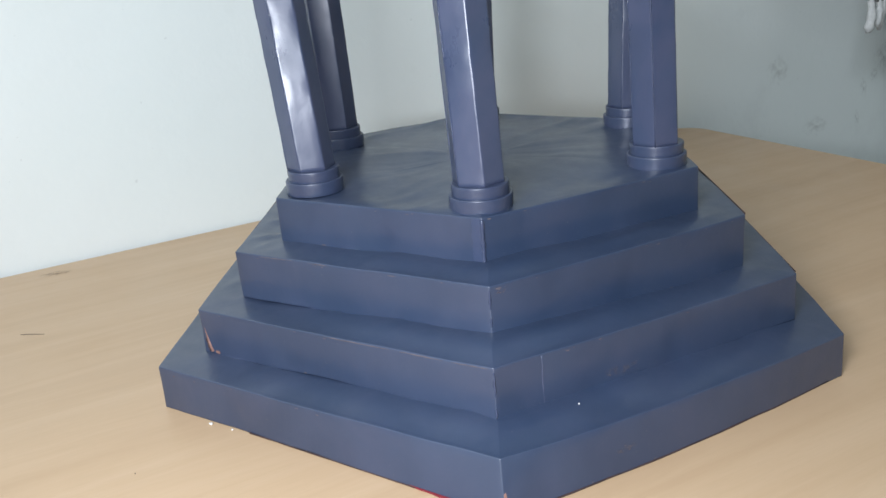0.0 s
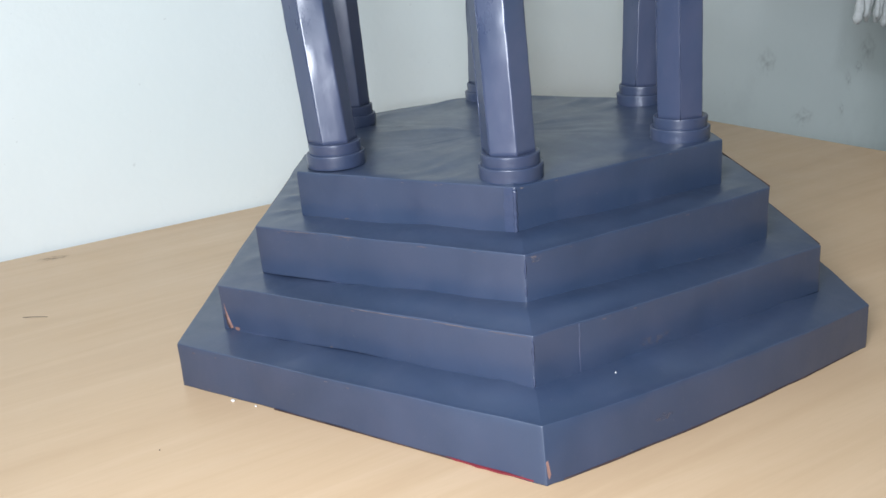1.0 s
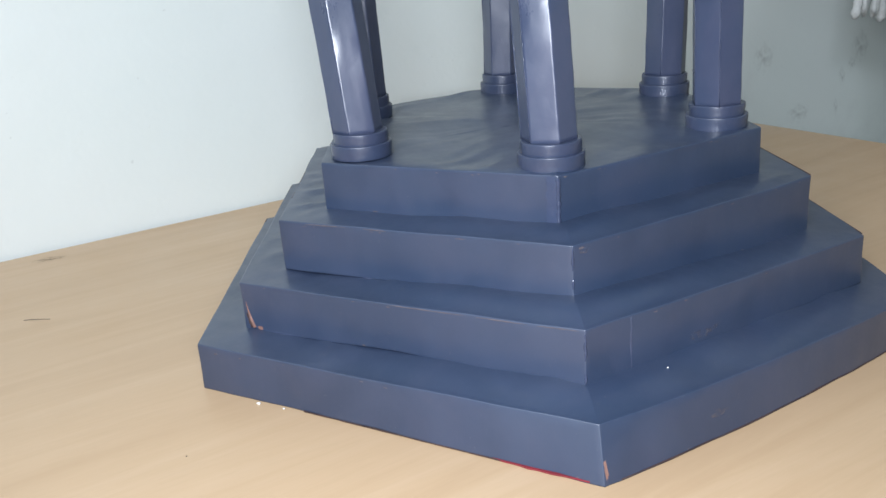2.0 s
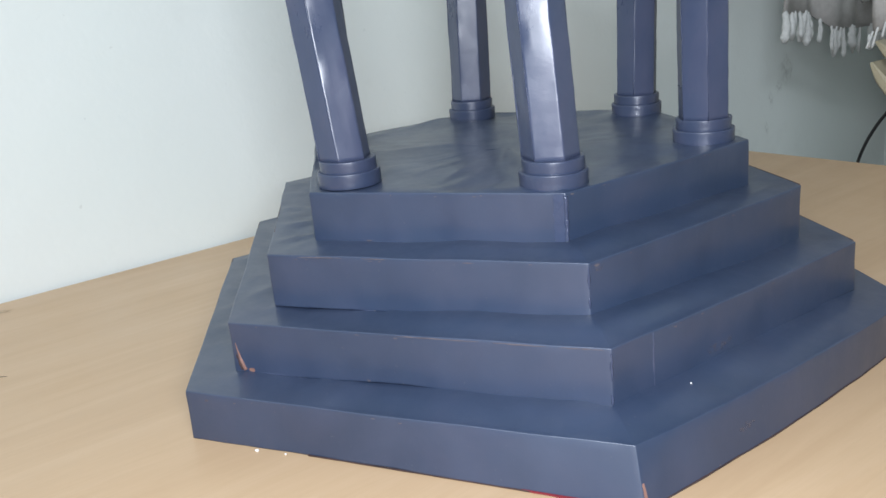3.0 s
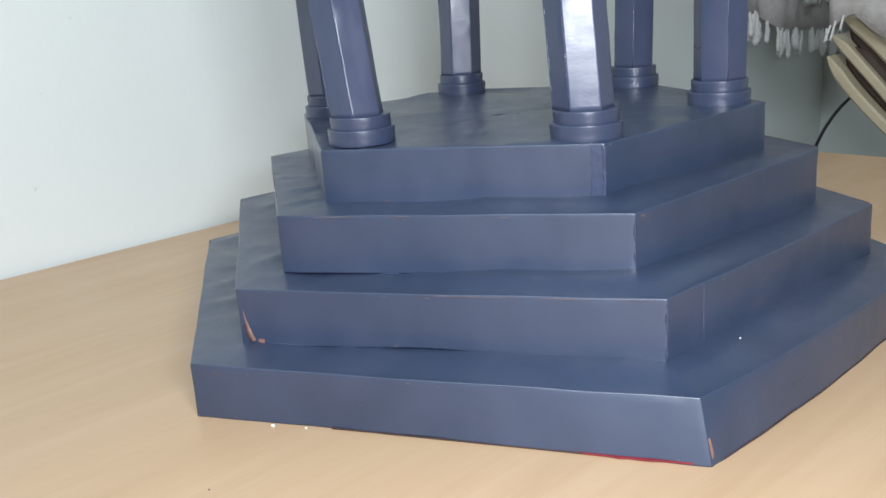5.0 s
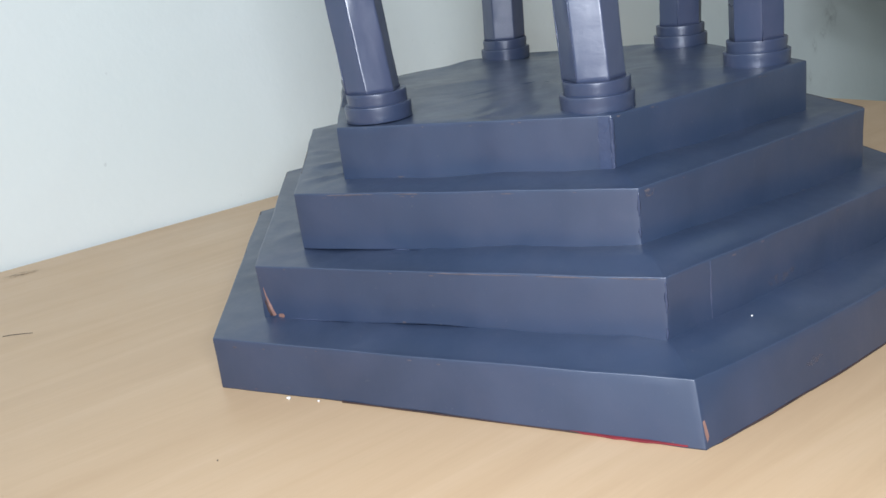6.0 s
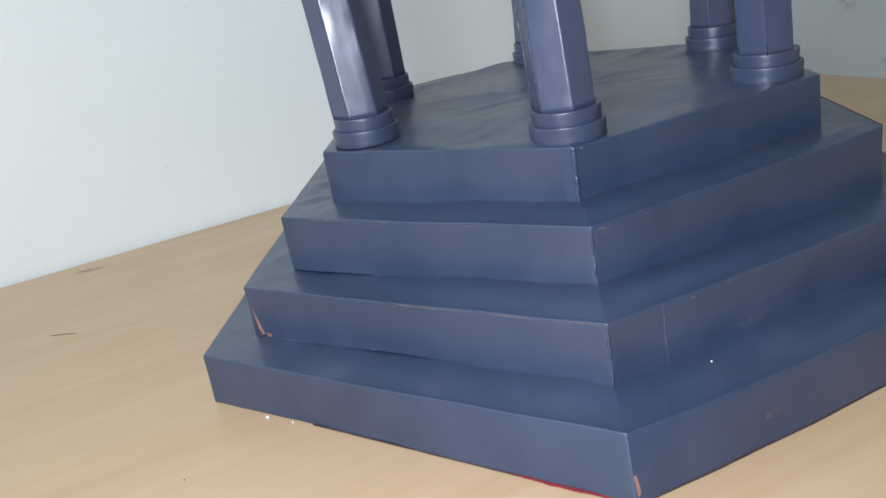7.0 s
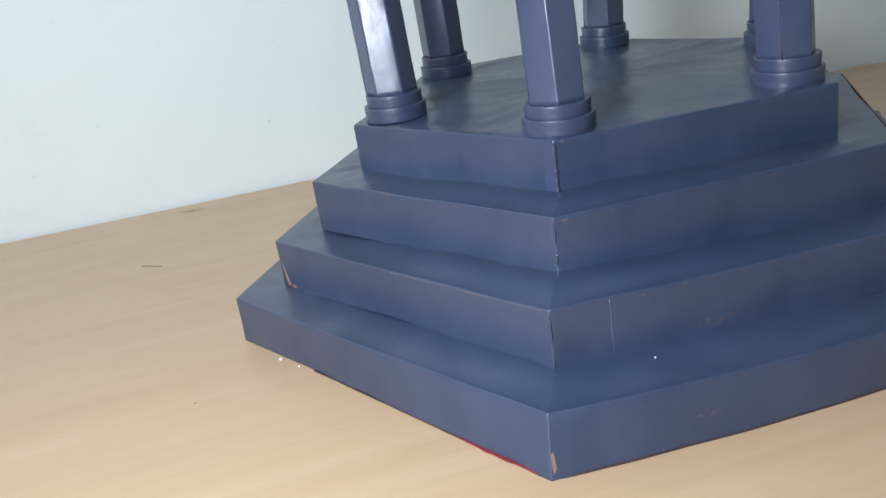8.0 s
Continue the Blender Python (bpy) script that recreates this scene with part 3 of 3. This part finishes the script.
def chair(k):
    """One chair of a nested stack: a bowed cream rim with a dark infill for the shaded gap, on a pole to the floor."""
    base = tagged(new("plastic_chair"), "cream plastic chair with a bowed rim in a nested stack", "chair", "stacked chairs behind the desk")
    p0, p1, p2, thick = (
        ((-0.066, 0.844), (-0.044, 0.788), (0.14, 0.650), 0.0125),
        ((-0.064, 0.867), (-0.032, 0.834), (0.14, 0.640), 0.011),
        ((-0.053, 0.886), (-0.014, 0.868), (0.14, 0.668), 0.016),
    )[k]

    def band(w, t, y0, shift):
        loops = []
        for i in range(37):
            f = i / 36
            bez = lambda j: (1 - f) ** 2 * p0[j] + 2 * f * (1 - f) * p1[j] + f * f * p2[j]
            slope = lambda j: 2 * (1 - f) * (p1[j] - p0[j]) + 2 * f * (p2[j] - p1[j])
            d = Vector((slope(0), 0, slope(1))).normalized()
            n = Vector((-d.z, 0, d.x))
            e = min(1, 0.25 + f * 5) * t
            p = Vector((bez(0), y0 + 0.01 * f, bez(1))) + n * shift
            wy, c = Vector((0, w, 0)), e * 0.2
            back = Vector((0, c, 0))
            loops.append([p - n * e / 2 + back, p - n * (e / 2 - c), p + n * (e / 2 - c), p + n * e / 2 + back, p + n * e / 2 + wy, p - n * e / 2 + wy])
        return rings(loops)

    part("rim", band(0.045, thick, 0.618 + 0.004 * k, 0.0), CREAM, base, "", False)
    # shade between the nested rims, put into a dark brown infill
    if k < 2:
        part("underside", band(0.030, 0.034, 0.634 + 0.004 * k, thick * 0.5 + 0.014), BROWN, base, "dark brown infill drawn as the shade between rims", False)
    px, pz = p2[0] - 0.008, p2[1] + 0.002
    part("leg", tube([(px, 0.65, 0.0), (px, 0.65, pz * 0.5), (px, 0.65, pz)], 0.011, 10), CREAM, base)
    return base


for k in range(3):
    chair(k)


def cable():
    pts = [(-0.115, 0.70, 0.0), (-0.115, 0.70, 0.30), (-0.116, 0.69, 0.58), (-0.112, 0.68, 0.68), (-0.103, 0.675, 0.716), (-0.092, 0.675, 0.745), (-0.073, 0.675, 0.777), (-0.04, 0.678, 0.81), (0.0, 0.68, 0.835), (0.06, 0.68, 0.85)]
    fine = []
    for a, b in zip(pts, pts[1:]):
        fine += [Vector(a).lerp(Vector(b), f) for f in (0, 0.25, 0.5, 0.75)]
    for _ in range(3):
        fine = [fine[0]] + [(p + 2 * q + r) / 4 for p, q, r in zip(fine, fine[1:], fine[2:])] + [fine[-1]]
    ob = part("power_cable", tube(fine, 0.0020, 10), CABLE)
    return tagged(ob, "black rubber power cable rising behind the desk", "cable")


cable()


# ---- small marks ----
def crumb(x, y, r, k):
    bm = bmesh.new()
    bmesh.ops.create_icosphere(bm, subdivisions=2, radius=r)
    for v in bm.verts:
        v.co *= 1 + 0.5 * noise.noise(v.co * 900 + Vector((k, k, k)))
        v.co.z *= 0.6
    ob = part("crumb", bm, CRUMB)
    ob.location = (x, y, TOP + r * 0.45)
    tagged(ob, "tiny white plaster crumb lying on the desk", "crumb", "crumbs by the model")


crumb(0.0358, -0.2205, 0.0011, 1)
crumb(0.0505, -0.2115, 0.0007, 2)

hair = part("dark_fibre", tube([(-0.1905, -0.3115, TOP + 0.0006), (-0.1870, -0.3065, TOP + 0.0009), (-0.1835, -0.3015, TOP + 0.0008), (-0.1795, -0.2955, TOP + 0.0006)], lambda f: 0.0003 - 0.0002 * abs(f - 0.4), 6), DIRT)
tagged(hair, "thin dark fibre lying on the desk", "fibre")
speck = part("speck", patch((0.063, -0.2695, TOP), (1, 0, 0), (0, 1, 0), 0.0012, 0.0009, 22, 9, 0.0003), DIRT)
tagged(speck, "tiny brown speck on the desk", "speck")


def scuff_material(name="grey_wall_scuff", colour=(0.28, 0.28, 0.25), most=0.26):
    """Dirt rubbed into a surface, thinning out towards its rim."""
    n = Nodes(name)
    grad = n.tree.nodes.new("ShaderNodeTexGradient")
    grad.gradient_type = "SPHERICAL"
    n.link(n.coord, grad.inputs[0])
    rough = n.noise(2.3, 4, 0.6)
    m = n.tree.nodes.new("ShaderNodeMath")
    m.operation = "MULTIPLY"
    n.link(n.grey(grad.outputs["Fac"], 0.0, 0.8), m.inputs[0])
    n.link(n.grey(rough, 0.42, 0.68), m.inputs[1])
    n.link(n.grey(m.outputs[0], 0, 1, 0, most), n.bsdf.inputs["Alpha"])
    return n.done(colour, 0.8)


SCUFF = scuff_material()


def scuff(x, y, z, face, w, h, tilt=0):
    """A thin smear on the west (0) or north (1) wall."""
    bm = bmesh.new()
    bmesh.ops.create_circle(bm, cap_ends=True, segments=24, radius=1)
    ob = part("wall_scuff", bm, SCUFF, None, "", False)
    turn = pose(0, 0, 0, 90, 0, 90) if face == 0 else pose(0, 0, 0, 90, 0, 0)
    ob.matrix_world = Matrix.Translation((x, y, z)) @ turn @ pose(0, 0, 0, 0, 0, tilt) @ Matrix.Diagonal((w / 2, h / 2, 1, 1))
    tagged(ob, "grey dirt scuff rubbed into the painted wall", "scuff", "scuffs on the walls")


for y, z, w, h, tilt in ((0.786, 0.706, 0.060, 0.036, 0), (0.888, 0.748, 0.018, 0.040, 12), (0.910, 0.764, 0.022, 0.030, 20), (0.878, 0.702, 0.014, 0.034, 8), (0.70, 0.80, 0.05, 0.05, 0), (0.93, 0.79, 0.05, 0.06, 0)):
    scuff(WX + 0.0006, y, z, 0, w, h, tilt)

bm = bmesh.new()
bmesh.ops.create_circle(bm, cap_ends=True, segments=24, radius=1)
stain = part("stain", bm, scuff_material("faint_brown_grime", (0.17, 0.12, 0.07), 0.75), None, "", False)
stain.matrix_world = Matrix.Translation((-0.326, -0.273, TOP + 0.0004)) @ pose(0, 0, 0, 0, 0, 80) @ Matrix.Diagonal((0.016, 0.008, 1, 1))
tagged(stain, "small brown grime spot on the desk by the wall", "stain")
